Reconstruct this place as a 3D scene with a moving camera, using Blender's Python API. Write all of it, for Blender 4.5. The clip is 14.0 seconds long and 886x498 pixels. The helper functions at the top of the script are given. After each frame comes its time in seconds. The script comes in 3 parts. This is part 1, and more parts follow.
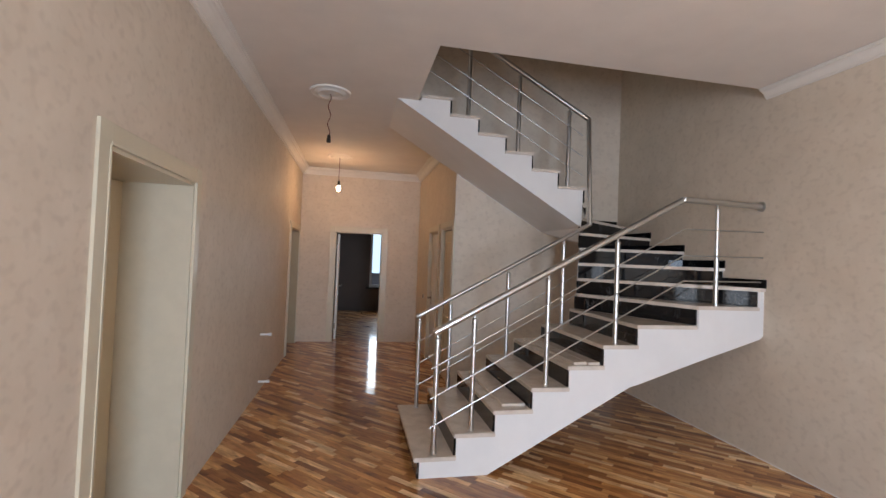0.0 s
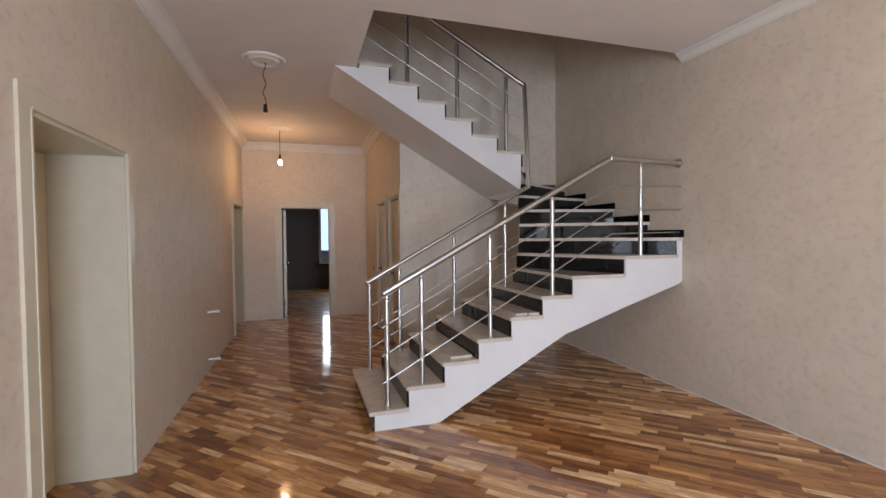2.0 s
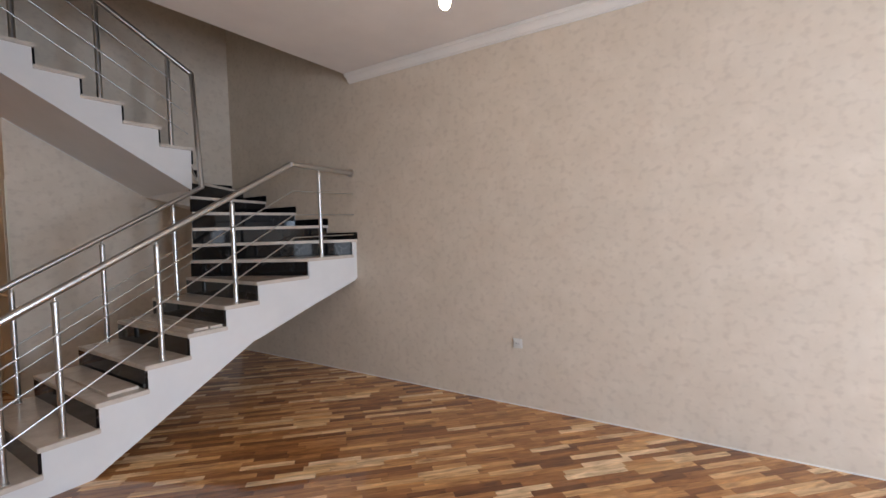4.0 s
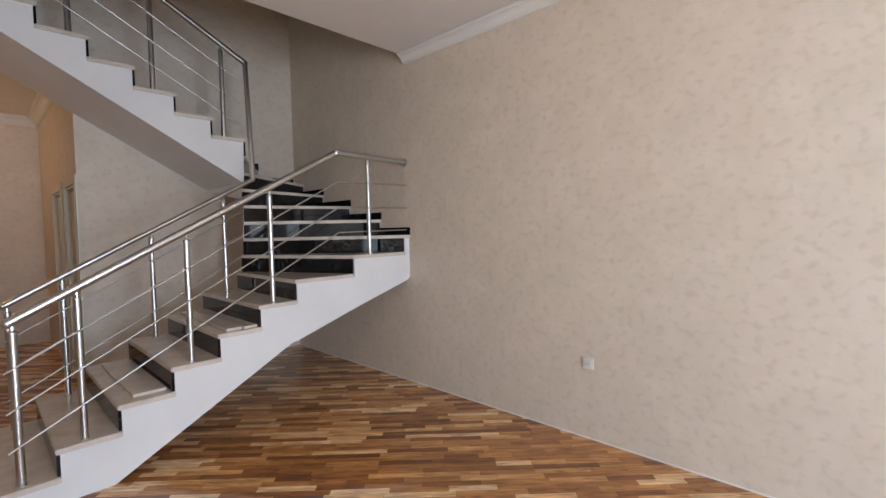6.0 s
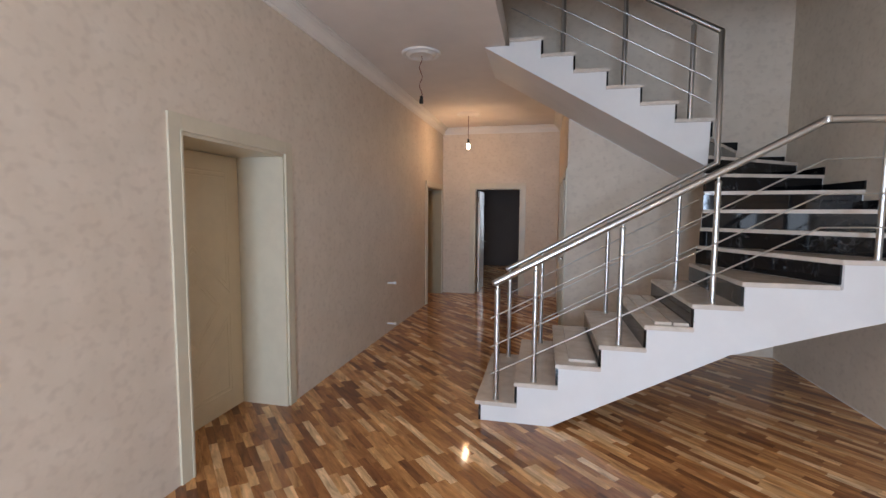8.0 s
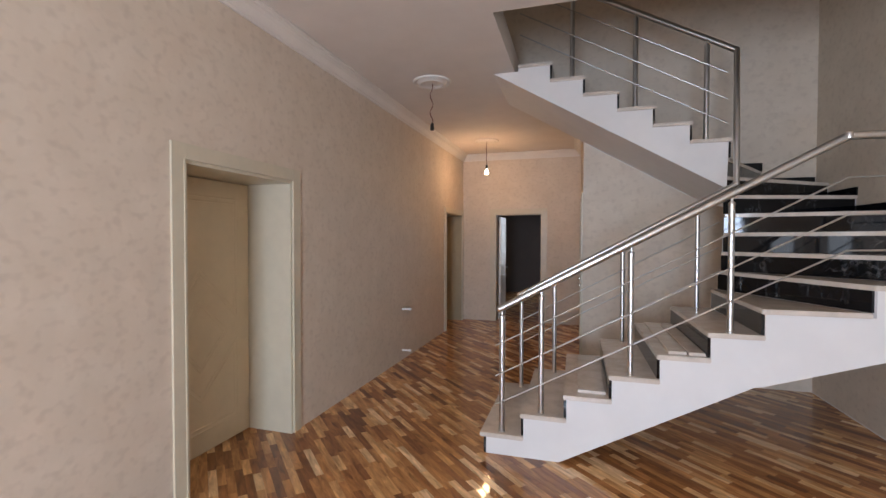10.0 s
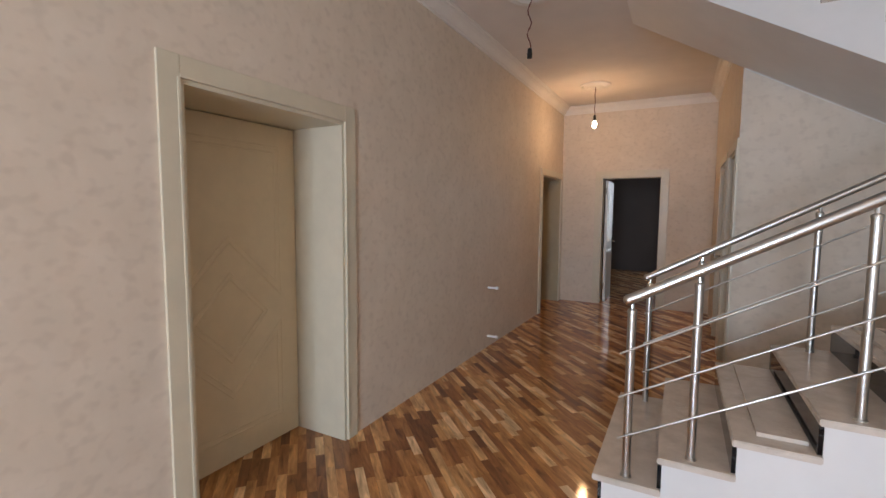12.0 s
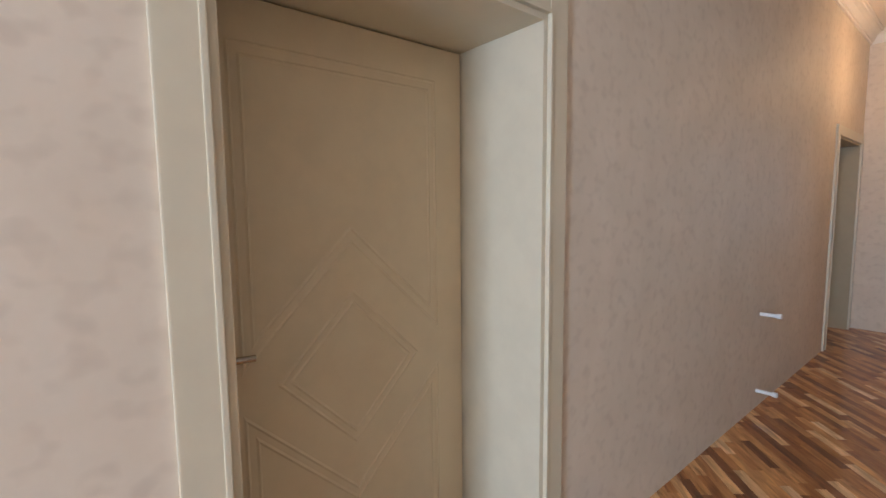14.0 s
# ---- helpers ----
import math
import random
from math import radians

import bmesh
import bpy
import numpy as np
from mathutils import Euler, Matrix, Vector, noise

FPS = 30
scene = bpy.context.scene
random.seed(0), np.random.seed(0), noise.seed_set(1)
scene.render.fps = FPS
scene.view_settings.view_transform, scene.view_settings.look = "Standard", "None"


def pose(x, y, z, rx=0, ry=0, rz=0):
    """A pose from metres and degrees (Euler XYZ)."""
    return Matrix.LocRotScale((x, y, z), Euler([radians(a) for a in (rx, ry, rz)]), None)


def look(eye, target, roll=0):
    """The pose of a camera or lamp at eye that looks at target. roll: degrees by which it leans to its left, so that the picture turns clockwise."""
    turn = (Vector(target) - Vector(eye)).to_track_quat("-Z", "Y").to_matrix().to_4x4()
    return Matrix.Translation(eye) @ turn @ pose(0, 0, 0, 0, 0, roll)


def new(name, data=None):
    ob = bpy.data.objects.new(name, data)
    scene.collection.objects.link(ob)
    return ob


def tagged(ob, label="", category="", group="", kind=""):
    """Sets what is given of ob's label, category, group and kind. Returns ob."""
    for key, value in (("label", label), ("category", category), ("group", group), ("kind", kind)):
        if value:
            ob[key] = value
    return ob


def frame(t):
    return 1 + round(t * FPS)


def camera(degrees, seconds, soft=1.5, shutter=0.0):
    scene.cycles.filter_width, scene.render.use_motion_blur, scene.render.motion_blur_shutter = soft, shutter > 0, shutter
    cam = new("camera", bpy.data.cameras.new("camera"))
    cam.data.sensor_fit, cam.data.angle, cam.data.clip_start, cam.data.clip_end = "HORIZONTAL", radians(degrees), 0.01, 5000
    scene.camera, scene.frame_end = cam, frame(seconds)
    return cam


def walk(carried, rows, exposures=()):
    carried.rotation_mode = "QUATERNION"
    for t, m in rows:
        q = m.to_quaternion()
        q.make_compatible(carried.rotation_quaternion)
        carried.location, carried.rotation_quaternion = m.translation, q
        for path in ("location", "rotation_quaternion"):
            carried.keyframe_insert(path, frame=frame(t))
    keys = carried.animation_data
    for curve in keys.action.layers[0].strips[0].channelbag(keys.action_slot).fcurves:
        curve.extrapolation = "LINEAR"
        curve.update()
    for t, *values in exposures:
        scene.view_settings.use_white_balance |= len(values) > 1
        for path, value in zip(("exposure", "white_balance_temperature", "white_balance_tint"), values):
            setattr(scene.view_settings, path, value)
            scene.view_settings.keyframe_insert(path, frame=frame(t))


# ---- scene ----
# rows of time, eye, target and lean
cam = camera(89.1, 14.0)
PATH = [
    (0, (-0.017, -0.029, 1.621), (0.377, 1.931, 1.669), 2.3),
    (0.5, (-0.03, -0.036, 1.628), (0.417, 1.913, 1.66), 1.8),
    (1, (-0.004, -0.04, 1.614), (0.49, 1.898, 1.626), 0.9),
    (1.5, (0.016, -0.092, 1.568), (0.561, 1.833, 1.548), 0.5),
    (2, (0.01, -0.175, 1.515), (0.612, 1.732, 1.458), -0.5),
    (2.5, (-0.023, -0.2, 1.502), (0.597, 1.699, 1.424), -0.9),
    (3, (-0.036, -0.179, 1.525), (0.81, 1.632, 1.455), -0.9),
    (3.5, (-0.12, -0.176, 1.546), (1.372, 1.154, 1.475), -1.7),
    (3.7, (-0.106, -0.212, 1.559), (1.564, 0.885, 1.474), -1.6),
    (5.8, (0.454, -0.171, 1.534), (2.015, 1.076, 1.442), -1.8),
    (6, (0.523, -0.073, 1.539), (1.964, 1.31, 1.448), -1.2),
    (6.5, (0.685, 0.055, 1.561), (1.644, 1.808, 1.467), -1.2),
    (7, (0.778, 0.117, 1.557), (0.936, 2.109, 1.476), -1.2),
    (7.5, (0.874, 0.081, 1.524), (0.517, 2.044, 1.387), -1.1),
    (8, (0.972, -0.087, 1.603), (0.541, 1.86, 1.442), 0.4),
    (8.2, (1.049, -0.153, 1.648), (0.536, 1.776, 1.523), 0.1),
    (10.3, (1.166, 0.093, 1.582), (0.599, 2.011, 1.540), 0.1),
    (10.5, (1.147, 0.163, 1.583), (0.588, 2.082, 1.527), 0.3),
    (11, (1.06, 0.392, 1.544), (0.446, 2.294, 1.458), 0.5),
    (11.5, (1.004, 0.645, 1.537), (0.137, 2.443, 1.411), 0.0),
    (12, (0.844, 0.936, 1.501), (-0.089, 2.697, 1.337), 0.4),
    (12.5, (0.661, 1.197, 1.488), (-0.38, 2.892, 1.282), -0.4),
    (13, (0.48, 1.48, 1.471), (-0.857, 2.954, 1.273), 0.0),
    (13.5, (0.19, 1.714, 1.436), (-1.315, 3.013, 1.22), 0.7),
    (13.6, (0.135, 1.752, 1.435), (-1.372, 3.052, 1.237), 0.3),
    (14, (-0.082, 1.904, 1.43), (-1.611, 3.18, 1.242), -0.6),
]

walk(cam, [(t, look(eye, target, roll)) for t, eye, target, roll in PATH], [(0.0, 0.0, 6600, 13), (2.0, -0.06, 6500, 13), (3.0, -0.04, 6550, 13), (3.5, -0.16, 6600, 13), (3.7, -0.30, 6550, 13), (5.8, -0.16, 6450, 11), (6.5, 0.0, 6300, 11), (7.5, -0.02, 6250, 11), (8.2, -0.02, 6200, 12), (10.3, 0.03, 6480, 14), (12.0, 0.02, 6480, 12), (13.5, 0.22, 6250, 10), (14.0, 0.33, 6120, 10)])

# ---- light ----
world = bpy.data.worlds.new("sky")
scene.world = world
world.use_nodes = True
wn = world.node_tree.nodes
sky = wn.new("ShaderNodeTexSky")
sky.sky_type, sky.sun_disc = "NISHITA", False
sky.sun_elevation, sky.sun_rotation = radians(38), radians(150)
world.node_tree.links.new(sky.outputs["Color"], wn["Background"].inputs["Color"])
wn["Background"].inputs["Strength"].default_value = 0.12


def area_lamp(name, eye, target, w, h, watts, colour):
    data = bpy.data.lights.new(name, "AREA")
    data.shape, data.size, data.size_y, data.energy, data.color = "RECTANGLE", w, h, watts, colour
    ob = new(name, data)
    ob.matrix_world = look(eye, target)
    return ob


def bulb_lamp(name, at, watts, colour, radius=0.035):
    data = bpy.data.lights.new(name, "POINT")
    data.energy, data.color, data.shadow_soft_size = watts, colour, radius
    ob = new(name, data)
    ob.location = at
    return ob


SUN = bpy.data.lights.new("sun", "SUN")
SUN.energy, SUN.angle, SUN.color = 2.0, radians(0.6), (1.0, 0.95, 0.88)
sun = new("sun", SUN)
sun.matrix_world = look((-6, 14, 12), (-3, 9, 0))
BULB_HALL, BULB_ROOM = (-0.285, 7.5, 2.655), (1.89, 1.02, 2.645)
area_lamp("daylight_back_window", (0.95, -4.04, 1.16), (0.9, 0, 1.14), 1.2, 2.1, 292, (0.61, 0.775, 1.0))
for name, y in (("daylight_side_window", -0.325), ("daylight_side_window_2", 0.77)):
    area_lamp(name, (-1.22, y, 1.65), (2.0, y, 1.6), 0.5, 1.5, 8.5, (0.74, 0.86, 1.0))
# added fill for the upper stairwell, with no window or lamp behind it
area_lamp("fill_upper_stairwell", (-0.95, 3.2, 4.9), (3.0, 3.4, 4.6), 4.0, 2.2, 4.5, (1.0, 0.90, 0.78))
area_lamp("daylight_far_window", (1.1, 13.62, 1.6), (0.6, 10, 1.2), 1.0, 1.5, 26, (0.85, 0.93, 1.0))
bulb_lamp("glow_hall_bulb", BULB_HALL, 10.8, (1.0, 0.56, 0.25), 0.05)
bulb_lamp("glow_room_bulb", BULB_ROOM, 3.4, (1.0, 0.72, 0.44))


# ---- materials ----
def material(name, colour, rough=0.5, metal=0.0, spec=0.5):
    m = bpy.data.materials.new(name)
    m.use_nodes = True
    b = m.node_tree.nodes["Principled BSDF"]
    b.inputs["Base Color"].default_value = (*colour, 1)
    b.inputs["Roughness"].default_value, b.inputs["Metallic"].default_value = rough, metal
    b.inputs["Specular IOR Level"].default_value = spec
    return m, m.node_tree.nodes, m.node_tree.links, b


def noise_node(n, l, scale, detail=4.0, rough=0.55, stretch=(1, 1, 1), space="Object"):
    tc = n.new("ShaderNodeTexCoord")
    mp = n.new("ShaderNodeMapping")
    mp.inputs["Scale"].default_value = stretch
    nz = n.new("ShaderNodeTexNoise")
    nz.inputs["Scale"].default_value, nz.inputs["Detail"].default_value, nz.inputs["Roughness"].default_value = scale, detail, rough
    l.new(tc.outputs[space], mp.inputs["Vector"])
    l.new(mp.outputs["Vector"], nz.inputs["Vector"])
    return nz


def ramp(n, l, source, stops):
    r = n.new("ShaderNodeValToRGB")
    while len(r.color_ramp.elements) < len(stops):
        r.color_ramp.elements.new(0.5)
    for e, (p, c) in zip(r.color_ramp.elements, stops):
        e.position, e.color = p, (*c, 1)
    l.new(source, r.inputs["Fac"])
    return r.outputs["Color"]


def mixed(n, l, a, b, fac, mode="MIX"):
    m = n.new("ShaderNodeMix")
    m.data_type, m.blend_type = "RGBA", mode
    for sock, v in ((m.inputs[6], a), (m.inputs[7], b), (m.inputs[0], fac)):
        if hasattr(v, "is_output"):
            l.new(v, sock)
        elif isinstance(v, tuple):
            sock.default_value = (*v, 1)
        else:
            sock.default_value = v
    return m.outputs[2]


def bump(n, l, b, source, strength, distance):
    p = n.new("ShaderNodeBump")
    p.inputs["Strength"].default_value, p.inputs["Distance"].default_value = strength, distance
    l.new(source, p.inputs["Height"])
    l.new(p.outputs["Normal"], b.inputs["Normal"])


def wallpaper():
    m, n, l, b = material("wallpaper", (0.6, 0.54, 0.47), 0.6, spec=0.35)
    cloud = noise_node(n, l, 5.0, 5.0, 0.6)
    flake = noise_node(n, l, 17.0, 1.2, 0.5, (1, 1, 1.25))
    weave = noise_node(n, l, 420.0, 2.0, 0.5, (1, 1, 0.6))
    base = ramp(n, l, cloud.outputs["Fac"], [(0.34, (0.652, 0.553, 0.438)), (0.55, (0.684, 0.583, 0.466)), (0.72, (0.716, 0.615, 0.497))])
    spots = ramp(n, l, flake.outputs["Fac"], [(0.52, (0, 0, 0)), (0.62, (0.5, 0.5, 0.5)), (0.74, (1, 1, 1))])
    l.new(mixed(n, l, base, (0.46, 0.365, 0.28), mixed(n, l, (0, 0, 0), spots, 0.30)), b.inputs["Base Color"])
    bump(n, l, b, weave.outputs["Fac"], 0.10, 0.001)
    return m


def plaster(name, colour, rough=0.75):
    m, n, l, b = material(name, colour, rough, spec=0.3)
    patch = noise_node(n, l, 2.5, 4.0, 0.6)
    grain = noise_node(n, l, 120.0, 3.0, 0.6)
    dark = tuple(c * 0.94 for c in colour)
    l.new(ramp(n, l, patch.outputs["Fac"], [(0.35, dark), (0.65, colour)]), b.inputs["Base Color"])
    bump(n, l, b, grain.outputs["Fac"], 0.12, 0.002)
    return m


def painted(name, colour, rough=0.35):
    m, n, l, b = material(name, colour, rough)
    patch = noise_node(n, l, 6.0, 5.0, 0.65)
    dark = tuple(c * 0.95 for c in colour)
    l.new(ramp(n, l, patch.outputs["Fac"], [(0.4, dark), (0.6, colour)]), b.inputs["Base Color"])
    l.new(ramp(n, l, patch.outputs["Fac"], [(0.3, (rough - 0.05,) * 3), (0.7, (rough + 0.08,) * 3)]), b.inputs["Roughness"])
    return m


def parquet(name, piecewise):
    m, n, l, b = material(name, (0.3, 0.16, 0.07), 0.2)
    src = n.new("ShaderNodeObjectInfo").outputs["Random"] if piecewise else n.new("ShaderNodeNewGeometry").outputs["Random Per Island"]
    tc = n.new("ShaderNodeTexCoord")
    turn = n.new("ShaderNodeMapping")
    turn.inputs["Rotation"].default_value = (0, 0, 0 if piecewise else radians(-135))
    shift = n.new("ShaderNodeVectorMath")
    shift.operation = "MULTIPLY_ADD"
    shift.inputs[1].default_value = (41.0, 173.0, 97.0)
    l.new(tc.outputs["Object"], turn.inputs["Vector"])
    l.new(src, shift.inputs[0])
    l.new(turn.outputs["Vector"], shift.inputs[2])
    squash = n.new("ShaderNodeMapping")
    squash.inputs["Scale"].default_value = (0.8, 4.4, 3.0)
    l.new(shift.outputs["Vector"], squash.inputs["Vector"])
    grain = n.new("ShaderNodeTexNoise")
    for key, value in (("Scale", 6.5), ("Detail", 5.0), ("Roughness", 0.55), ("Distortion", 0.6)):
        grain.inputs[key].default_value = value
    l.new(squash.outputs["Vector"], grain.inputs["Vector"])
    tone = ramp(n, l, src, [(0.0, (0.190, 0.066, 0.020)), (0.28, (0.365, 0.143, 0.042)), (0.56, (0.520, 0.230, 0.072)), (0.76, (0.655, 0.338, 0.124)), (0.89, (0.79, 0.485, 0.235)), (1.0, (0.87, 0.61, 0.36))])
    veins = ramp(n, l, grain.outputs["Fac"], [(0.28, (0.45, 0.40, 0.36)), (0.42, (0.80, 0.77, 0.74)), (0.54, (1.0, 1.0, 1.0)), (0.70, (1.36, 1.40, 1.38))])
    l.new(mixed(n, l, tone, veins, 1.0, "MULTIPLY"), b.inputs["Base Color"])
    b.inputs["Roughness"].default_value, b.inputs["Specular IOR Level"].default_value = 0.42, 0.12
    b.inputs["Coat Weight"].default_value, b.inputs["Coat Roughness"].default_value = 0.9, 0.075
    wavy = noise_node(n, l, 9.0, 2.0, 0.5)
    bump(n, l, b, wavy.outputs["Fac"], 0.05, 0.01)
    return m


def marble(name, light, dark, vein, rough, spec=0.5, thin=0.025):
    m, n, l, b = material(name, light, rough, spec=spec)
    cloud = noise_node(n, l, 7.0, 6.0, 0.62)
    streak = noise_node(n, l, 3.2, 8.0, 0.7, (1, 1.6, 1))
    streak.inputs["Distortion"].default_value = 1.6
    base = ramp(n, l, cloud.outputs["Fac"], [(0.35, dark), (0.65, light)])
    lines = ramp(n, l, streak.outputs["Fac"], [(0.5 - thin, (0, 0, 0)), (0.5, (1, 1, 1)), (0.5 + thin, (0, 0, 0))])
    patch = ramp(n, l, noise_node(n, l, 4.5, 3.0, 0.5).outputs["Fac"], [(0.5, (0, 0, 0)), (0.66, (1, 1, 1))])
    l.new(mixed(n, l, base, vein, mixed(n, l, (0, 0, 0), mixed(n, l, lines, patch, 1.0, "MULTIPLY"), 0.6)), b.inputs["Base Color"])
    return m


def steel(name, rough):
    m, n, l, b = material(name, (0.60, 0.585, 0.555), rough, 1.0)
    smear = noise_node(n, l, 12.0, 4.0, 0.6)
    l.new(ramp(n, l, smear.outputs["Fac"], [(0.3, (rough * 0.94,) * 3), (0.7, (rough * 1.08,) * 3)]), b.inputs["Roughness"])
    return m


WALLPAPER = wallpaper()
CEILING = plaster("ceiling_paint", (0.79, 0.725, 0.66))
CROWN = plaster("crown_paint", (0.80, 0.755, 0.69), 0.6)
WHITE_WALL = plaster("stair_white_paint", (0.78, 0.75, 0.715), 0.6)
# the far room's lack of light is put into this plaster's colour
SHADED_WALL = plaster("shaded_room_plaster", (0.17, 0.142, 0.125), 0.8)
PLASTER_GREY = plaster("grey_render", (0.33, 0.34, 0.36), 0.85)
CREAM = painted("cream_lacquer", (0.64, 0.57, 0.425), 0.33)
CREAM_LEAF = painted("cream_door_leaf", (0.66, 0.54, 0.36), 0.38)
# darker copy of the cream: shade of a deep door recess put into the colour
SHADED_CREAM = painted("shaded_cream_lacquer", (0.40, 0.325, 0.20), 0.38)
WHITE_DOOR = painted("white_door_paint", (0.72, 0.70, 0.64), 0.35)
FLOOR_PIECE = parquet("parquet_oak_strip", True)
FLOOR_REST = parquet("parquet_oak_field", False)
FLOOR_BED, *_ = material("floor_bed", (0.06, 0.03, 0.015), 0.7)
TREAD = marble("beige_marble", (0.70, 0.605, 0.51), (0.57, 0.485, 0.40), (0.78, 0.71, 0.63), 0.15)
RISER = marble("black_marble", (0.008, 0.008, 0.009), (0.004, 0.004, 0.005), (0.25, 0.24, 0.23), 0.05, 0.38, 0.014)
STEEL = steel("stainless_steel", 0.31)
STEEL_DARK = steel("brushed_steel", 0.30)
WHITE_PLASTIC, *_ = material("white_plastic", (0.88, 0.87, 0.85), 0.35)
IVORY_PLASTIC, *_ = material("ivory_plastic", (0.68, 0.65, 0.60), 0.35)
BLACK_PLASTIC, *_ = material("black_bakelite", (0.012, 0.011, 0.010), 0.4)
# dark brown that stands for the shade in a door's gap
GAP_SHADE, *_ = material("leaf_gap_shade", (0.035, 0.025, 0.018), 0.7)
WIRE, *_ = material("brown_cable", (0.16, 0.045, 0.03), 0.5)
CHROME, *_ = material("satin_nickel", (0.42, 0.37, 0.31), 0.25, 1.0)
# darker copy of the steel: dim reflections on the upper bars put into colour
SHADED_STEEL = steel("shaded_steel", 0.38)
SHADED_STEEL.node_tree.nodes["Principled BSDF"].inputs["Base Color"].default_value = (0.44, 0.41, 0.375, 1)
BULB_GLASS, _n, _l, _b = material("lit_bulb_glass", (1, 0.9, 0.7), 0.2)
_b.inputs["Emission Color"].default_value, _b.inputs["Emission Strength"].default_value = (1.0, 0.84, 0.62, 1), 40.0
SKY_GLOW, _n, _l, _b = material("outdoor_sky_backdrop", (0.5, 0.7, 0.9), 1.0)
_b.inputs["Emission Color"].default_value, _b.inputs["Emission Strength"].default_value = (0.55, 0.78, 1.0, 1), 1.25
GLASS, _n, _l, _b = material("window_glass", (1, 1, 1), 0.02)
_b.inputs["Transmission Weight"].default_value, _b.inputs["IOR"].default_value = 1.0, 1.1
PVC, *_ = material("white_window_frame", (0.75, 0.75, 0.74), 0.35)


# ---- building helpers ----
def link(name, bm, mat, parent=None, label="", smooth=False):
    me = bpy.data.meshes.new(name)
    bmesh.ops.recalc_face_normals(bm, faces=bm.faces)
    bm.to_mesh(me)
    bm.free()
    me.materials.append(mat)
    if smooth:
        for p in me.polygons:
            p.use_smooth = True
        me.set_sharp_from_angle(angle=radians(35))
    ob = new(name, me)
    ob.parent = parent
    if label:
        ob["label"] = label
    return ob


def part(name, bm, mat, parent, label="", smooth=False):
    return link(name, bm, mat, parent, label, smooth)


def thing(name, at=(0, 0, 0), turn=0.0, label="", category="", group="", kind=""):
    ob = new(name)
    ob.empty_display_size = 0.1
    ob.matrix_world = pose(*at, 0, 0, turn)
    return tagged(ob, label, category, group, kind)


def box(bm, x0, y0, z0, x1, y1, z1, bevel=0.0):
    vs = [bm.verts.new((x, y, z)) for z in (z0, z1) for y in (y0, y1) for x in (x0, x1)]
    fs = [bm.faces.new([vs[i] for i in q]) for q in ((0, 2, 3, 1), (4, 5, 7, 6), (0, 1, 5, 4), (2, 6, 7, 3), (0, 4, 6, 2), (1, 3, 7, 5))]
    if bevel:
        es = {e for f in fs for e in f.edges}
        bmesh.ops.bevel(bm, geom=list(es), offset=bevel, segments=2, affect="EDGES", profile=0.7)
    return bm


def boxes(*rows, bevel=0.0):
    bm = bmesh.new()
    for r in rows:
        box(bm, *r, bevel=bevel)
    return bm


def prism(bm, outline, top, bottom):
    """A solid over a plan outline; top and bottom give a height for each corner."""
    hi = [bm.verts.new((x, y, z)) for (x, y), z in zip(outline, top)]
    lo = [bm.verts.new((x, y, z)) for (x, y), z in zip(outline, bottom)]
    k = len(outline)
    fs = [bm.faces.new(hi), bm.faces.new(lo[::-1])]
    fs += [bm.faces.new((hi[i], lo[i], lo[(i + 1) % k], hi[(i + 1) % k])) for i in range(k)]
    return fs


def side_solid(bm, outline, y0, y1):
    """A solid with an outline in x and z, from y0 to y1."""
    a = [bm.verts.new((x, y0, z)) for x, z in outline]
    b = [bm.verts.new((x, y1, z)) for x, z in outline]
    k = len(outline)
    bm.faces.new(a), bm.faces.new(b[::-1])
    for i in range(k):
        bm.faces.new((a[i], b[i], b[(i + 1) % k], a[(i + 1) % k]))
    return bm


def tube(bm, points, r, sides=16, caps=True):
    pts = [Vector(p) for p in points]
    rings = []
    for i, p in enumerate(pts):
        d = (pts[min(i + 1, len(pts) - 1)] - pts[max(i - 1, 0)]).normalized()
        if 0 < i < len(pts) - 1:
            a, c = (p - pts[i - 1]).normalized(), (pts[i + 1] - p).normalized()
            d = (a + c).normalized()
            stretch = 1 / max(0.3, d.dot(a))
            flat = (c - a).normalized() if (c - a).length > 1e-4 else None
        else:
            stretch, flat = 1, None
        u = d.cross(Vector((0, 0, 1)) if abs(d.z) < 0.95 else Vector((0, 1, 0))).normalized()
        v = u.cross(d)
        ring = []
        for k in range(sides):
            off = u * math.cos(2 * math.pi * k / sides) * r + v * math.sin(2 * math.pi * k / sides) * r
            if flat is not None:
                off += flat * off.dot(flat) * (stretch - 1)
            ring.append(bm.verts.new(p + off))
        rings.append(ring)
    for a, b in zip(rings, rings[1:]):
        for k in range(sides):
            bm.faces.new((a[k], a[(k + 1) % sides], b[(k + 1) % sides], b[k]))
    if caps:
        bm.faces.new(rings[0][::-1]), bm.faces.new(rings[-1])
    return bm


def lathe(bm, profile, at=(0, 0, 0), sides=28):
    rings = [[bm.verts.new((at[0] + r * math.cos(2 * math.pi * k / sides), at[1] + r * math.sin(2 * math.pi * k / sides), at[2] + z)) for k in range(sides)] for r, z in profile]
    for a, b in zip(rings, rings[1:]):
        for k in range(sides):
            bm.faces.new((a[k], a[(k + 1) % sides], b[(k + 1) % sides], b[k]))
    bm.faces.new(rings[0][::-1]), bm.faces.new(rings[-1])
    return bm


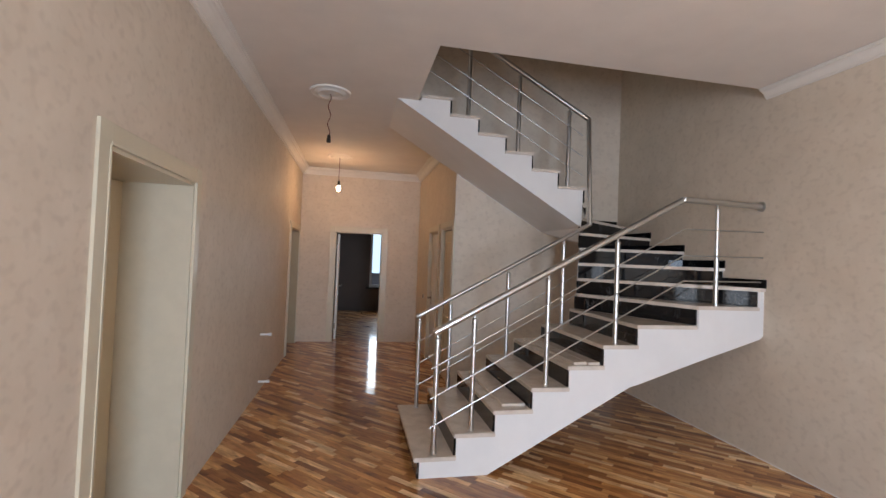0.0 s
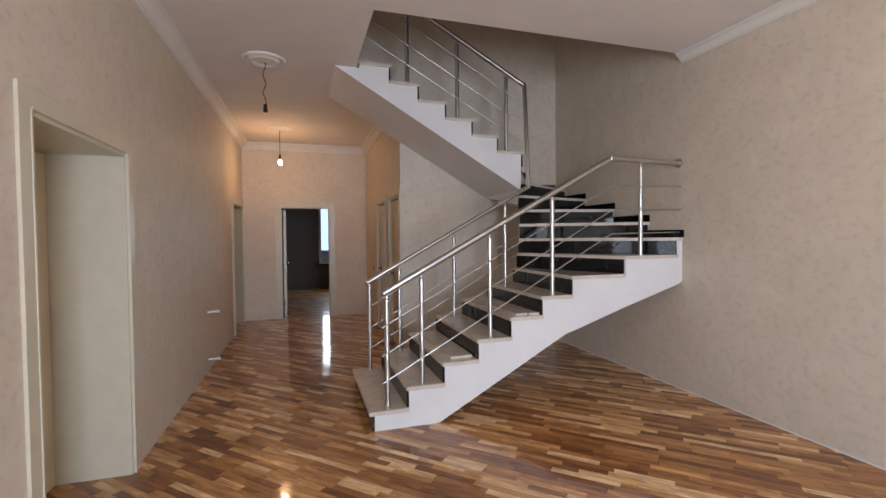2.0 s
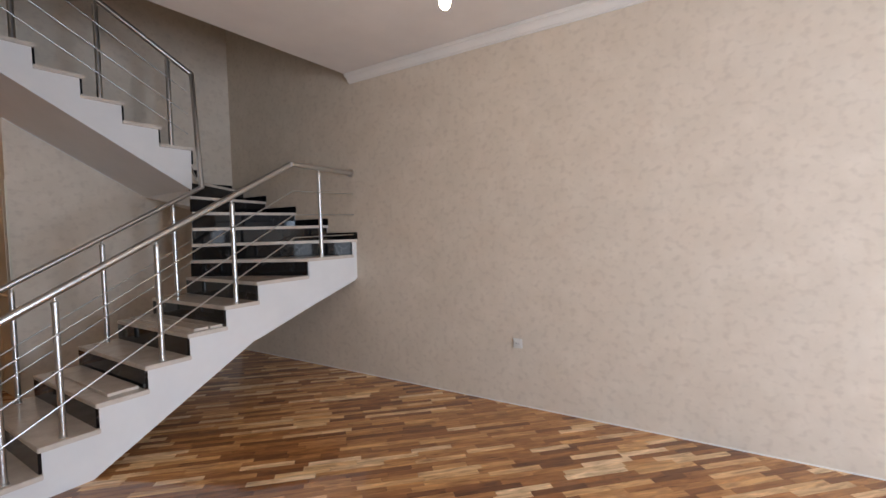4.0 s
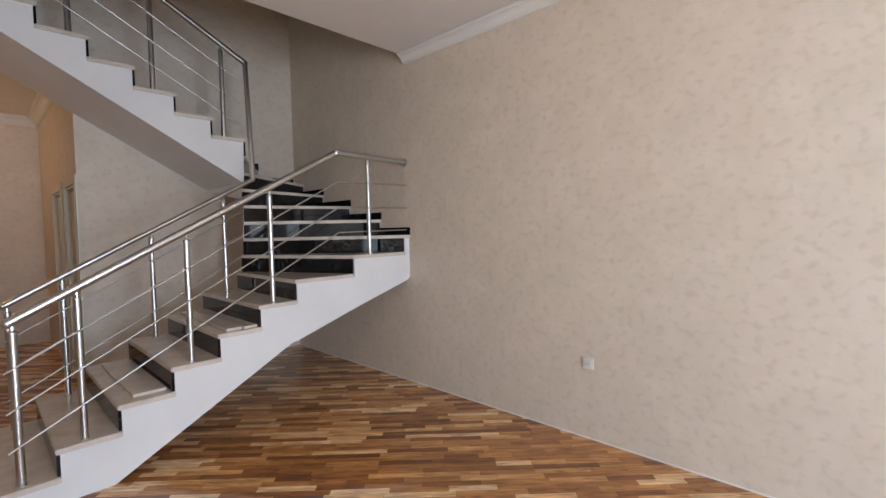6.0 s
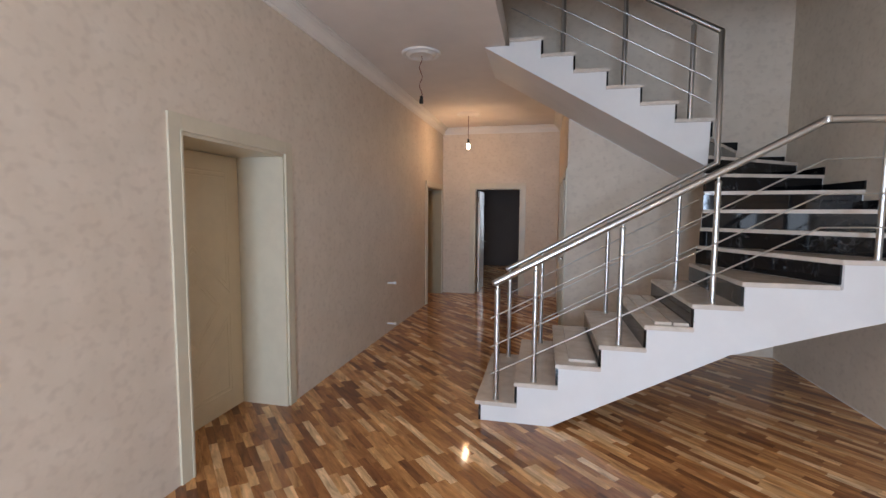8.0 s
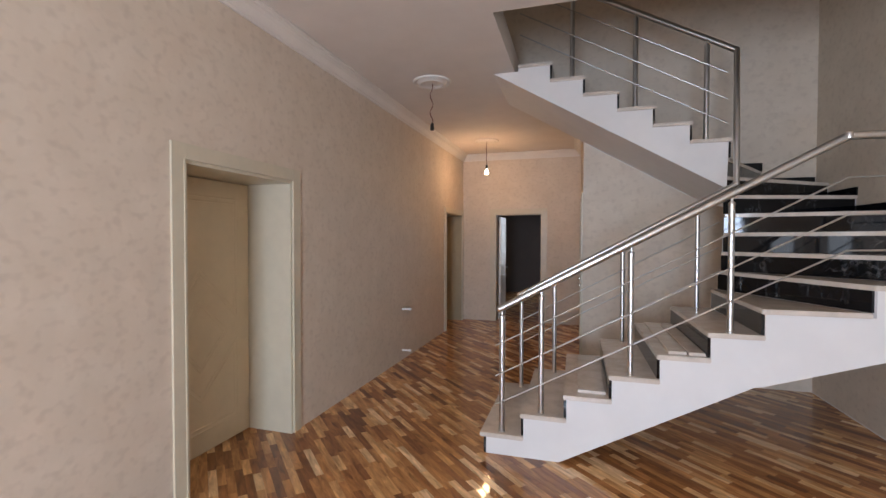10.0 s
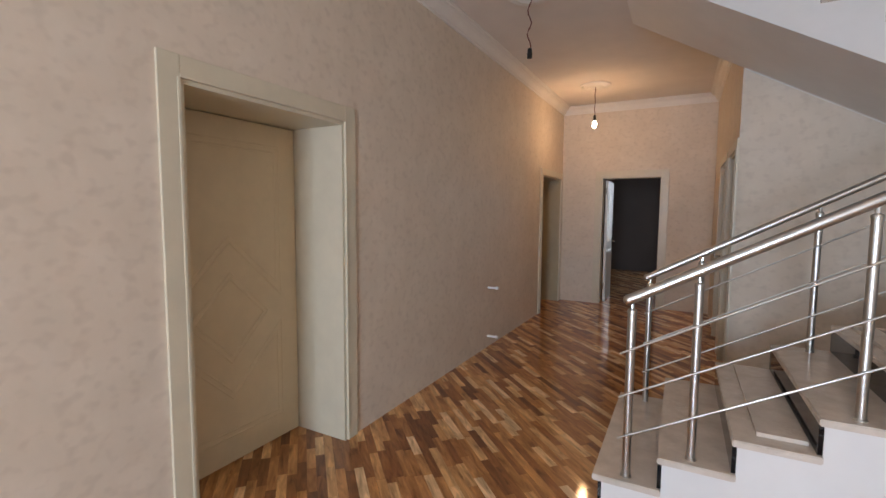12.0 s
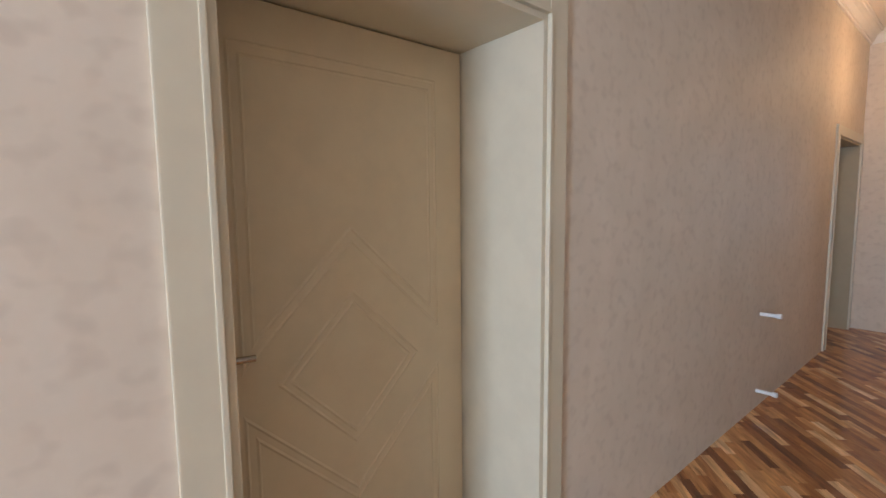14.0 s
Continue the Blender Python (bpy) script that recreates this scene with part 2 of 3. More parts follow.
def sweep(bm, profile, start, end, inward):
    """A moulding: profile of (out from the wall, up) along a straight line."""
    a, b, n = Vector(start), Vector(end), Vector(inward)
    r0 = [bm.verts.new(a + n * o + Vector((0, 0, z))) for o, z in profile]
    r1 = [bm.verts.new(b + n * o + Vector((0, 0, z))) for o, z in profile]
    for i in range(len(profile)):
        j = (i + 1) % len(profile)
        bm.faces.new((r0[i], r0[j], r1[j], r1[i]))
    bm.faces.new(r0[::-1]), bm.faces.new(r1)
    return bm


# ---- plan, in metres ----
LEFT, RIGHT, BACK, END = -1.05, 3.533, -4.0, 8.71
CEIL, UPPER, ROOF = 3.245, 3.48, 6.2
HALL_R, WELL_B, WELL_F, WELL_L = 1.245, 5.555, 3.30, 0.57
D1, D2, DOOR_H, HEAD_3 = (2.155, 3.147), (7.53, 8.56), 2.035, 2.06
D3 = (-0.325, 0.525)
REVEAL = 0.03
DA, DB = (5.61, 6.25), (6.61, 7.28)


def structure(name, bm, mat, label):
    ob = link(name, bm, mat)
    return tagged(ob, label, name.split("_")[0], kind="structure")


def wall_mesh(along, start, end, front, back, top, openings=()):
    """One closed wall with openings of (start, end, sill, head) right through it; along is "x" or "y"."""
    us = sorted({start, end, *(o[0] for o in openings), *(o[1] for o in openings)})
    zs = sorted({0.0, top, *(o[2] for o in openings), *(o[3] for o in openings)})

    def solid(i, k):
        if not (0 <= i < len(us) - 1 and 0 <= k < len(zs) - 1):
            return False
        u, z = (us[i] + us[i + 1]) / 2, (zs[k] + zs[k + 1]) / 2
        return not any(a < u < b and lo < z < hi for a, b, lo, hi in openings)

    bm, made = bmesh.new(), {}

    def vert(i, k, d):
        if (i, k, d) not in made:
            u, w = us[i], (front, back)[d]
            made[i, k, d] = bm.verts.new((u, w, zs[k]) if along == "x" else (w, u, zs[k]))
        return made[i, k, d]

    for i in range(len(us) - 1):
        for k in range(len(zs) - 1):
            if not solid(i, k):
                continue
            for d in (0, 1):
                bm.faces.new((vert(i, k, d), vert(i + 1, k, d), vert(i + 1, k + 1, d), vert(i, k + 1, d)))
            for di, dk, p, q in ((-1, 0, (i, k), (i, k + 1)), (1, 0, (i + 1, k), (i + 1, k + 1)), (0, -1, (i, k), (i + 1, k)), (0, 1, (i, k + 1), (i + 1, k + 1))):
                if not solid(i + di, k + dk):
                    bm.faces.new((vert(*p, 0), vert(*q, 0), vert(*q, 1), vert(*p, 1)))
    return bm


def cut(d, h):
    """The hole for a door frame round a clear opening."""
    return d[0] - REVEAL, d[1] + REVEAL, 0.0, h + REVEAL


# the long wall runs a little out of square
SKEW = 0.66
ASKEW = Matrix.Translation((LEFT, 3.0, 0)) @ Matrix.Rotation(radians(-SKEW), 4, "Z") @ Matrix.Translation((-LEFT, -3.0, 0))


def on_left(y, z=0.0):
    """A place on the face of the long wall."""
    return tuple(ASKEW @ Vector((LEFT, y, z)))


# walls
T = 0.49
SIDE = ((-0.65, 0.0), (0.48, 1.06))
BW = (0.3, 1.6, 0.05, 2.25)
structure("wall_left", wall_mesh("y", BACK, END + 0.2, LEFT, LEFT - T, ROOF, (*((*w, 0.85, 2.45) for w in SIDE), *(cut(d, DOOR_H) for d in (D1, D2)))), WALLPAPER,
    "long wall with mottled beige wallpaper, lit warm by a bulb").matrix_world = ASKEW
structure("wall_end", wall_mesh("x", LEFT, 1.6, END, END + 0.2, ROOF, (cut(D3, HEAD_3),)), WALLPAPER, "hallway end wall with beige wallpaper around a doorway")
structure("wall_hall", wall_mesh("y", WELL_B, END, HALL_R, HALL_R + 0.2, ROOF, tuple(cut(d, DOOR_H) for d in (DA, DB))), WALLPAPER, "hallway side wall with beige wallpaper and two doorways")
structure("wall_stairwell", wall_mesh("x", HALL_R + 0.2, RIGHT + 0.22, WELL_B, WELL_B + 0.2, ROOF), WALLPAPER, "wall behind the staircase with beige wallpaper")
structure("wall_upper", boxes((LEFT, WELL_B + 0.003, UPPER, HALL_R, WELL_B + 0.2, ROOF)), WALLPAPER, "upper stairwell wall with beige wallpaper")
structure("wall_right", wall_mesh("y", BACK, WELL_B, RIGHT, RIGHT + 0.22, ROOF), WALLPAPER, "large plain wall with mottled beige wallpaper")
structure("wall_back", wall_mesh("x", LEFT - T, RIGHT + 0.22, BACK, BACK - 0.3, ROOF, (BW,)), WALLPAPER, "beige wallpapered wall with a wide window")
structure("ceiling", boxes(
    (LEFT - 0.2, BACK, CEIL, RIGHT, WELL_F, UPPER), (LEFT - 0.2, WELL_F, CEIL, WELL_L, WELL_B, UPPER), (LEFT - 0.2, WELL_B, CEIL, HALL_R, END, UPPER)), CEILING,
    "smooth off-white painted ceiling with a stairwell opening")
structure("ceiling_upper", boxes((LEFT - T, BACK - 0.3, ROOF, RIGHT + 0.22, END + 0.2, ROOF + 0.2)), CEILING, "off-white ceiling of the upper storey")
# room at the end of the hallway, its dimness held in the plaster colour
structure("wall_far_room", wall_mesh("x", -2.6, 3.2, 13.7, 13.9, CEIL, ((0.52, 1.62, 0.72, 2.45),)), SHADED_WALL, "plastered wall of the far room with a window, its shade in the colour")
structure("wall_far_left", wall_mesh("y", END + 0.2, 13.7, -2.4, -2.6, CEIL), SHADED_WALL, "plastered side wall of the far room, its shade in the colour")
structure("wall_far_right", wall_mesh("y", END + 0.2, 13.7, 3.0, 3.2, CEIL), SHADED_WALL, "plastered side wall of the far room, its shade in the colour")
structure("wall_far_front", boxes((-2.4, END + 0.203, 0, LEFT, END + 0.25, CEIL)), SHADED_WALL, "plastered wall beside the far doorway, its shade in the colour")
structure("wall_far_front_2", boxes((1.6, END + 0.203, 0, 3.0, END + 0.25, CEIL)), SHADED_WALL, "plastered wall beside the far doorway, its shade in the colour")
structure("ceiling_far_room", boxes((-2.6, END + 0.2, CEIL, 3.2, 13.9, CEIL + 0.2)), SHADED_WALL, "ceiling of the unlit far room, its shade in the colour")

# crown moulding
COVE = [(0, 0), (0, -0.13), (0.018, -0.13), (0.022, -0.112), (0.034, -0.108), (0.048, -0.085), (0.066, -0.056), (0.09, -0.038), (0.108, -0.034), (0.112, -0.02), (0.128, -0.016), (0.128, 0)]
CZ = CEIL - 0.003
SLIM = [(o * 0.7, z * 0.66) for o, z in COVE]
COVE = [(o * 0.92, z * 0.92) for o, z in COVE]
bm = bmesh.new()
sweep(bm, COVE, (LEFT, BACK, CZ), (LEFT, END, CZ), (1, 0, 0))
structure("trim_left", bm, CROWN, "white stepped plaster crown moulding").matrix_world = ASKEW
bm = bmesh.new()
sweep(bm, COVE, (LEFT + 0.02, END, CZ), (HALL_R - 0.02, END, CZ), (0, -1, 0))
structure("trim_end", bm, CROWN, "white stepped plaster crown moulding")
bm = bmesh.new()
sweep(bm, COVE, (HALL_R, WELL_B + 0.01, CZ), (HALL_R, END, CZ), (-1, 0, 0))
structure("trim_hall", bm, CROWN, "white stepped plaster crown moulding")
bm = bmesh.new()
sweep(bm, SLIM, (RIGHT, BACK, CZ), (RIGHT, WELL_F, CZ), (-1, 0, 0))
structure("trim_right", bm, CROWN, "white stepped plaster crown moulding with a cut end")
bm = bmesh.new()
sweep(bm, COVE, (LEFT + 0.02, BACK, CZ), (RIGHT - 0.02, BACK, CZ), (0, 1, 0))
structure("trim_back", bm, CROWN, "white stepped plaster crown moulding")


structure("trim_base", boxes((RIGHT - 0.004, BACK, 0.0, RIGHT - 0.0005, WELL_B, 0.010)), CROWN, "thin pale filler line along the foot of the wall")


# ---- windows out of the walk's sight that light the room ----
def window(name, w, h, at, turn, label, bars=3):
    ob = thing(name, at, turn, label, "window", kind="structure")
    f = 0.07
    part("window_frame", boxes((0, 0, 0, w, 0.07, f), (0, 0, h - f, w, 0.07, h), (0, 0, f, f, 0.07, h - f), (w - f, 0, f, w, 0.07, h - f)), PVC, ob)
    for i in range(1, bars):
        part("mullion", boxes((w * i / bars - 0.035, 0.002, f, w * i / bars + 0.035, 0.068, h - f)), PVC, ob)
    for i in range(bars):
        p = part("pane", boxes((w * i / bars + 0.036, 0.03, f, w * (i + 1) / bars - 0.036, 0.036, h - f)), GLASS, ob)
        p.visible_shadow = False
    return ob


window("window_back", BW[1] - BW[0], BW[3] - BW[2], (BW[1], BACK - 0.1, BW[2]), 180, "white framed window with daylight", 2)
for i, (y0, y1) in enumerate(SIDE):
    window(f"window_side_{i + 1}", y1 - y0, 1.6, (LEFT - 0.25, y0, 0.85), 90 - SKEW, "narrow white framed window with daylight", 1)
window("window_far", 1.1, 1.73, (0.52, 13.75, 0.72), 0, "bright white framed window in the dark far room", 2)
ob = structure("sill_far", boxes((0.42, 13.52, 0.68, 1.72, 13.74, 0.72), bevel=0.006), RISER, "black stone window sill")
structure("backdrop", boxes((-4, 16.5, -1, 7, 16.55, 5)), SKY_GLOW, "pale blue daylight outside the far window")
structure("wall_garden", boxes((-4, 16.2, -1, 7, 16.35, 0.99), (-4, 16.16, 0.99, 7, 16.39, 1.05)), PLASTER_GREY, "grey rendered garden wall outside the far window")


# ---- doors ----
def door_frame(name, w, h, depth, at, turn, label, casing=0.095, mat=CREAM, t=0.016, jamb_mat=None):
    """x along the wall, y into it; the frame's inner edge is the opening from 0 to w."""
    ob = thing(name, at, turn, label, "door", kind="structure")
    c, r = casing, 0.022
    for a, b, lip in ((-c - r, -r, -r - 0.014), (w + r, w + r + c, w + r)):
        bm = bmesh.new()
        box(bm, a, -t, 0, b, 0.0, h + r + c, bevel=0.004)
        box(bm, lip, -t - 0.004, 0, lip + 0.014, -t + 0.004, h + r, bevel=0.003)
        part("casing", bm, mat, ob)
    bm = bmesh.new()
    box(bm, -r, -t + 0.001, h + r, w + r, 0, h + r + c - 0.001, bevel=0.004)
    box(bm, -r, -t - 0.003, h + r, w + r, -t + 0.004, h + r + 0.014, bevel=0.003)
    part("casing_head", bm, mat, ob)
    jamb_mat = jamb_mat or mat
    part("jamb", boxes((-r, -0.004, 0, 0.0, depth, h), bevel=0.003), jamb_mat, ob)
    part("jamb", boxes((w, -0.004, 0, w + r, depth, h), bevel=0.003), jamb_mat, ob)
    part("jamb_head", boxes((-r, -0.004, h, w + r, depth, h + r), bevel=0.003), jamb_mat, ob)
    return ob


def strip(bm, pts, width, y0, y1, closed=False):
    """A raised moulding line in the plane of a door leaf, mitred at its corners."""
    pts = [Vector((x, z)) for x, z in pts]
    k = len(pts)
    inner, outer = [], []
    for i, p in enumerate(pts):
        a = pts[i - 1] if closed or i else None
        c = pts[(i + 1) % k] if closed or i < k - 1 else None
        d1 = (p - a).normalized() if a is not None else (c - p).normalized()
        d2 = (c - p).normalized() if c is not None else d1
        n1, n2 = Vector((-d1.y, d1.x)), Vector((-d2.y, d2.x))
        n = (n1 + n2).normalized()
        n *= width / 2 / max(0.3, n.dot(n1))
        inner.append(p - n), outer.append(p + n)
    for i in range(k if closed else k - 1):
        j = (i + 1) % k
        q = (inner[i], outer[i], outer[j], inner[j])
        mid = [(inner[i] + outer[i]) / 2, (inner[j] + outer[j]) / 2]
        base = [bm.verts.new((v.x, y1, v.y)) for v in q]
        ridge = [bm.verts.new((v.x, y0, v.y)) for v in mid]
        bm.faces.new((base[0], base[3], ridge[1], ridge[0])), bm.faces.new((base[1], ridge[0], ridge[1], base[2]))
        bm.faces.new((base[0], ridge[0], base[1])), bm.faces.new((base[3], base[2], ridge[1]))
        bm.faces.new(base)
    return bm


def lever(parent, x, z, y, direction=1):
    bm = bmesh.new()
    lathe(bm, [(0.024, 0), (0.026, 0.003), (0.024, 0.008), (0.012, 0.010)], sides=20)
    bmesh.ops.rotate(bm, cent=(0, 0, 0), matrix=Matrix.Rotation(radians(90), 3, "X"), verts=bm.verts)
    bmesh.ops.translate(bm, vec=(x, y, z), verts=bm.verts)
    tube(bm, [(x, y, z), (x, y - 0.045, z), (x + 0.02 * direction, y - 0.052, z), (x + 0.085 * direction, y - 0.05, z - 0.004)], 0.0105, 12)
    return part("handle", bm, CHROME, parent, "satin metal lever handle", True)


d1 = door_frame("door_1", D1[1] - D1[0], DOOR_H, 0.485, on_left(D1[0]), 90 - SKEW, "closed cream lacquered door set deep in its frame")
W = D1[1] - D1[0]
leaf = part("leaf", boxes((0.004, 0.405, 0.006, W - 0.007, 0.447, DOOR_H - 0.006), bevel=0.003), CREAM_LEAF, d1)
# added sheet behind the leaf; its dark colour draws the shaded gap
part("gap_backing", boxes((0.001, 0.448, 0, W - 0.001, 0.484, DOOR_H - 0.001)), GAP_SHADE, d1, "added dark backing that paints the shade in the gap round the leaf")
Y1 = 0.4052


def panel_lines(pts, closed=True):
    bm = bmesh.new()
    strip(bm, pts, 0.014, Y1 - 0.0035, Y1, closed)
    part("moulding", bm, CREAM_LEAF, leaf)


PX0, PXM, PX1 = 0.118, 0.486, 0.852
panel_lines([(PX0, 1.90), (PX1, 1.90), (PX1, 0.962), (PXM, 1.317), (PX0, 0.945)])
panel_lines([(PX0 + 0.033, 1.865), (PX1 - 0.033, 1.865), (PX1 - 0.033, 1.038), (PXM, 1.36), (PX0 + 0.033, 1.022)])
panel_lines([(0.225, 0.876), (PXM, 1.142), (0.75, 0.872), (PXM, 0.605)])
panel_lines([(0.262, 0.876), (PXM, 1.104), (0.714, 0.872), (PXM, 0.643)])
panel_lines([(PX0, 0.795), (PXM, 0.43), (PX1, 0.795), (PX1, 0.165), (PX0, 0.165)])
panel_lines([(PX0 + 0.033, 0.720), (PXM, 0.388), (PX1 - 0.033, 0.720), (PX1 - 0.033, 0.198), (PX0 + 0.033, 0.198)])
lever(leaf, 0.055, 1.0, 0.405)

# jambs and leaf carry the shade of the recess in their colour
d2 = door_frame("door_2", D2[1] - D2[0], DOOR_H, 0.449, on_left(D2[0]), 90 - SKEW, "cream lacquered doorway set deep in the wall, recess shade in its colour", jamb_mat=SHADED_CREAM)
part("leaf", boxes((0.004, 0.405, 0.004, D2[1] - D2[0] - 0.004, 0.447, DOOR_H - 0.004), bevel=0.003), SHADED_CREAM, d2)
d3 = door_frame("door_3", D3[1] - D3[0], HEAD_3, 0.2, (D3[0], END, 0), 0, "open cream door leading into a dark room")


def panel_leaf(parent, w, h, at, turn, mat, hand):
    """A leaf hinged at its own origin, with two panels and a lever."""
    bm = boxes((0, -0.02, 0.008, w, 0.02, h), bevel=0.003)
    ob = part("leaf", bm, mat, parent)
    ob.matrix_local = pose(*at, 0, 0, turn)
    for z0, z1 in ((0.15, 0.85), (1.02, h - 0.15)):
        for s in (-1, 1):
            bm = bmesh.new()
            strip(bm, [(0.13, z0), (w - 0.13, z0), (w - 0.13, z1), (0.13, z1)], 0.03, s * 0.028, s * 0.0202, True)
            part("moulding", bm, mat, ob)
    for s in (-1, 1):
        part("lock_plate", boxes((hand - 0.02, min(s * 0.0202, s * 0.0245), 0.88, hand + 0.02, max(s * 0.0202, s * 0.0245), 1.09), bevel=0.002), CHROME, ob, "satin metal lock plate")
    lever(ob, hand, 1.0, -0.0245, 1 if hand < w / 2 else -1)
    return ob


for z in (0.22, 1.82):
    part("hinge", tube(bmesh.new(), [(0.028, 0.165, z), (0.028, 0.165, z + 0.10)], 0.009, 10), CHROME, d3, "", True)
panel_leaf(d3, 0.78, HEAD_3 - 0.02, (0.04, 0.19, 0), 91, WHITE_DOOR, 0.71)
da = door_frame("door_4", DA[1] - DA[0], DOOR_H, 0.2, (HALL_R, DA[1], 0), -90, "closed cream door in the hallway side wall", 0.085, CREAM, 0.02)
panel_leaf(da, DA[1] - DA[0] - 0.04, DOOR_H - 0.02, (0.02, 0.045, 0), 0, CREAM_LEAF, 0.07)
db = door_frame("door_5", DB[1] - DB[0], DOOR_H, 0.2, (HALL_R, DB[1], 0), -90, "white door in the hallway side wall", 0.085, CREAM, 0.02)
panel_leaf(db, DB[1] - DB[0] - 0.04, DOOR_H - 0.02, (0.02, 0.045, 0), 0, WHITE_DOOR, 0.07)

# ---- staircase ----
RISE, GO = 0.1655, 0.30
SF, SB, UF = 3.285, 4.485, 4.507


def level(n):
    return 0.159 + RISE * (n - 1)


stairs = thing("staircase", (0, 0, 0), 0, "winding concrete staircase with beige marble treads and black marble risers", "staircase")
NOSE = {1: 0.49, **{n: 0.787 + GO * (n - 2) for n in range(2, 8)}}
# winder nosings: outer end and inner end
WIND = {7: ((NOSE[7], SF), (2.31, SB)), 8: ((2.855, SF), (2.36, 4.480)), 9: ((3.475, SF), (2.385, 4.485)), 10: ((RIGHT, 3.71), (2.40, 4.49)), 11: ((RIGHT, 4.26), (2.41, 4.495)),
        12: ((RIGHT, 4.83), (2.415, 4.50)), 13: ((RIGHT, 5.30), (2.42, 4.506)), 14: ((3.05, WELL_B), (2.425, 4.51)), 15: ((2.455, WELL_B), (2.435, 4.512))}
UP = {n: 2.462 - 0.3055 * (n - 15) for n in range(15, 22)}
SLAB = 0.032
# lower flight
outline = [(NOSE[1] + 0.045, 0.0), (1.058, 0.0), (2.25, 0.645), (NOSE[7] + 0.024, 0.659), (NOSE[7] + 0.024, level(6) - SLAB)]
for n in range(6, 0, -1):
    outline += [(NOSE[n] + 0.045 if n == 1 else NOSE[n] + 0.022, level(n) - SLAB), ]
    if n > 1:
        outline += [(NOSE[n] + 0.022, level(n - 1) - SLAB)]
bm = side_solid(bmesh.new(), outline, SF, SB)
part("lower_flight", bm, WHITE_WALL, stairs)


def under(n):
    return {7: 0.659, 8: 0.845, 9: 1.035, 10: 1.2, 11: 1.37, 12: 1.54, 13: 1.70, 14: 1.87, 15: 2.035}[n]


CORNER = {9: (RIGHT, SF), 13: (RIGHT, WELL_B)}


def set_back(n):
    """The body's edge under a winder's nosing, a little behind it."""
    (ox, oy), (ix, iy) = WIND[n]
    if n < 10:
        return (ox + 0.024, oy), (ix + 0.012, iy)
    if n < 14:
        return (ox, oy + 0.024), (ix, iy + 0.012)
    return (ox - 0.024, oy), (ix - 0.012, iy)


for n in range(7, 15):
    (a, b), (c, d) = set_back(n), set_back(n + 1)
    plan = [a, c] if n not in CORNER else [a, CORNER[n], c]
    lowz = [under(n), under(n + 1)] if n not in CORNER else [under(n), under(n) + 0.03, under(n + 1)]
    plan, lowz = plan + [d, b], lowz + [under(n + 1), under(n)]
    bm = bmesh.new()
    prism(bm, plan, [level(n) - SLAB] * len(plan), lowz)
    part("winder_step", bm, WHITE_WALL, stairs)
outline = [(2.43, 2.035), (0.364, CEIL - 0.004), (UP[21] - 0.02, CEIL - 0.004), (UP[21] - 0.02, level(20) - SLAB)]
for n in range(20, 14, -1):
    outline += [(UP[n] - 0.022, level(n) - SLAB)]
    if n > 15:
        outline += [(UP[n] - 0.022, level(n - 1) - SLAB)]
bm = side_solid(bmesh.new(), outline, UF, WELL_B - 0.001)
part("upper_flight", bm, WHITE_WALL, stairs)


def soffit_z(x):
    return CEIL - 0.004 + (x - 0.364) * (2.035 - CEIL + 0.004) / (2.43 - 0.364)


part("joint_bead", tube(bmesh.new(), [(x, WELL_B - 0.005, soffit_z(x) - 0.003) for x in (HALL_R + 0.01, 2.40)], 0.006, 8), CROWN, stairs, "pale filler line along the wall")


def slab(outline, z, thick=SLAB):
    bm = bmesh.new()
    fs = prism(bm, outline, [z] * len(outline), [z - thick] * len(outline))
    bmesh.ops.bevel(bm, geom=list(bm.edges), offset=0.005, segments=2, affect="EDGES")
    return bm


def add_riser(p, q, z0, z1, label=""):
    bm = bmesh.new()
    p, q = Vector(p), Vector(q)
    d = (q - p).normalized()
    nrm = Vector((d.y, -d.x)) * 0.018
    prism(bm, [tuple(p), tuple(q), tuple(q + nrm), tuple(p + nrm)], [z1] * 4, [z0] * 4)
    part("riser", bm, RISER, stairs, label)


for n in range(1, 7):
    back = NOSE[n + 1] + 0.022
    part("tread", slab([(NOSE[n], SF - 0.022), (back, SF - 0.022), (back, SB), (NOSE[n], SB)], level(n)), TREAD, stairs)
    low = 0.0 if n == 1 else level(n - 1)
    x = NOSE[n] + (0.045 if n == 1 else 0.022)
    add_riser((x, SB - 0.002), (x, SF + 0.004), low, level(n) - SLAB)
for n in range(7, 15):
    (a, b), (c, d) = WIND[n], WIND[n + 1]
    lip = lambda p: (p[0], p[1] - 0.022) if abs(p[1] - SF) < 0.01 else p
    plan = [lip(a), lip(c)] if n not in CORNER else [lip(a), lip(CORNER[n]), c]
    part("tread", slab(plan + [d, b], level(n)), TREAD, stairs)
    o, i = Vector(a), Vector(b)
    d2 = (o - i).normalized()
    back = Vector((-d2.y, d2.x)) * 0.022
    add_riser(tuple(i + back), tuple(o + back - d2 * (0.02 if n > 9 else 0.006)), level(n - 1), level(n) - SLAB)
for n in range(15, 21):
    x0, x1 = UP[n + 1] - 0.022, UP[n]
    part("tread", slab([(x0, UF - 0.022), (x1, UF - 0.022), (x1, WELL_B), (x0, WELL_B)], level(n)), TREAD, stairs)
    add_riser((UP[n] - 0.022, UF + 0.004), (UP[n] - 0.022, WELL_B - 0.002), level(n - 1), level(n) - SLAB)
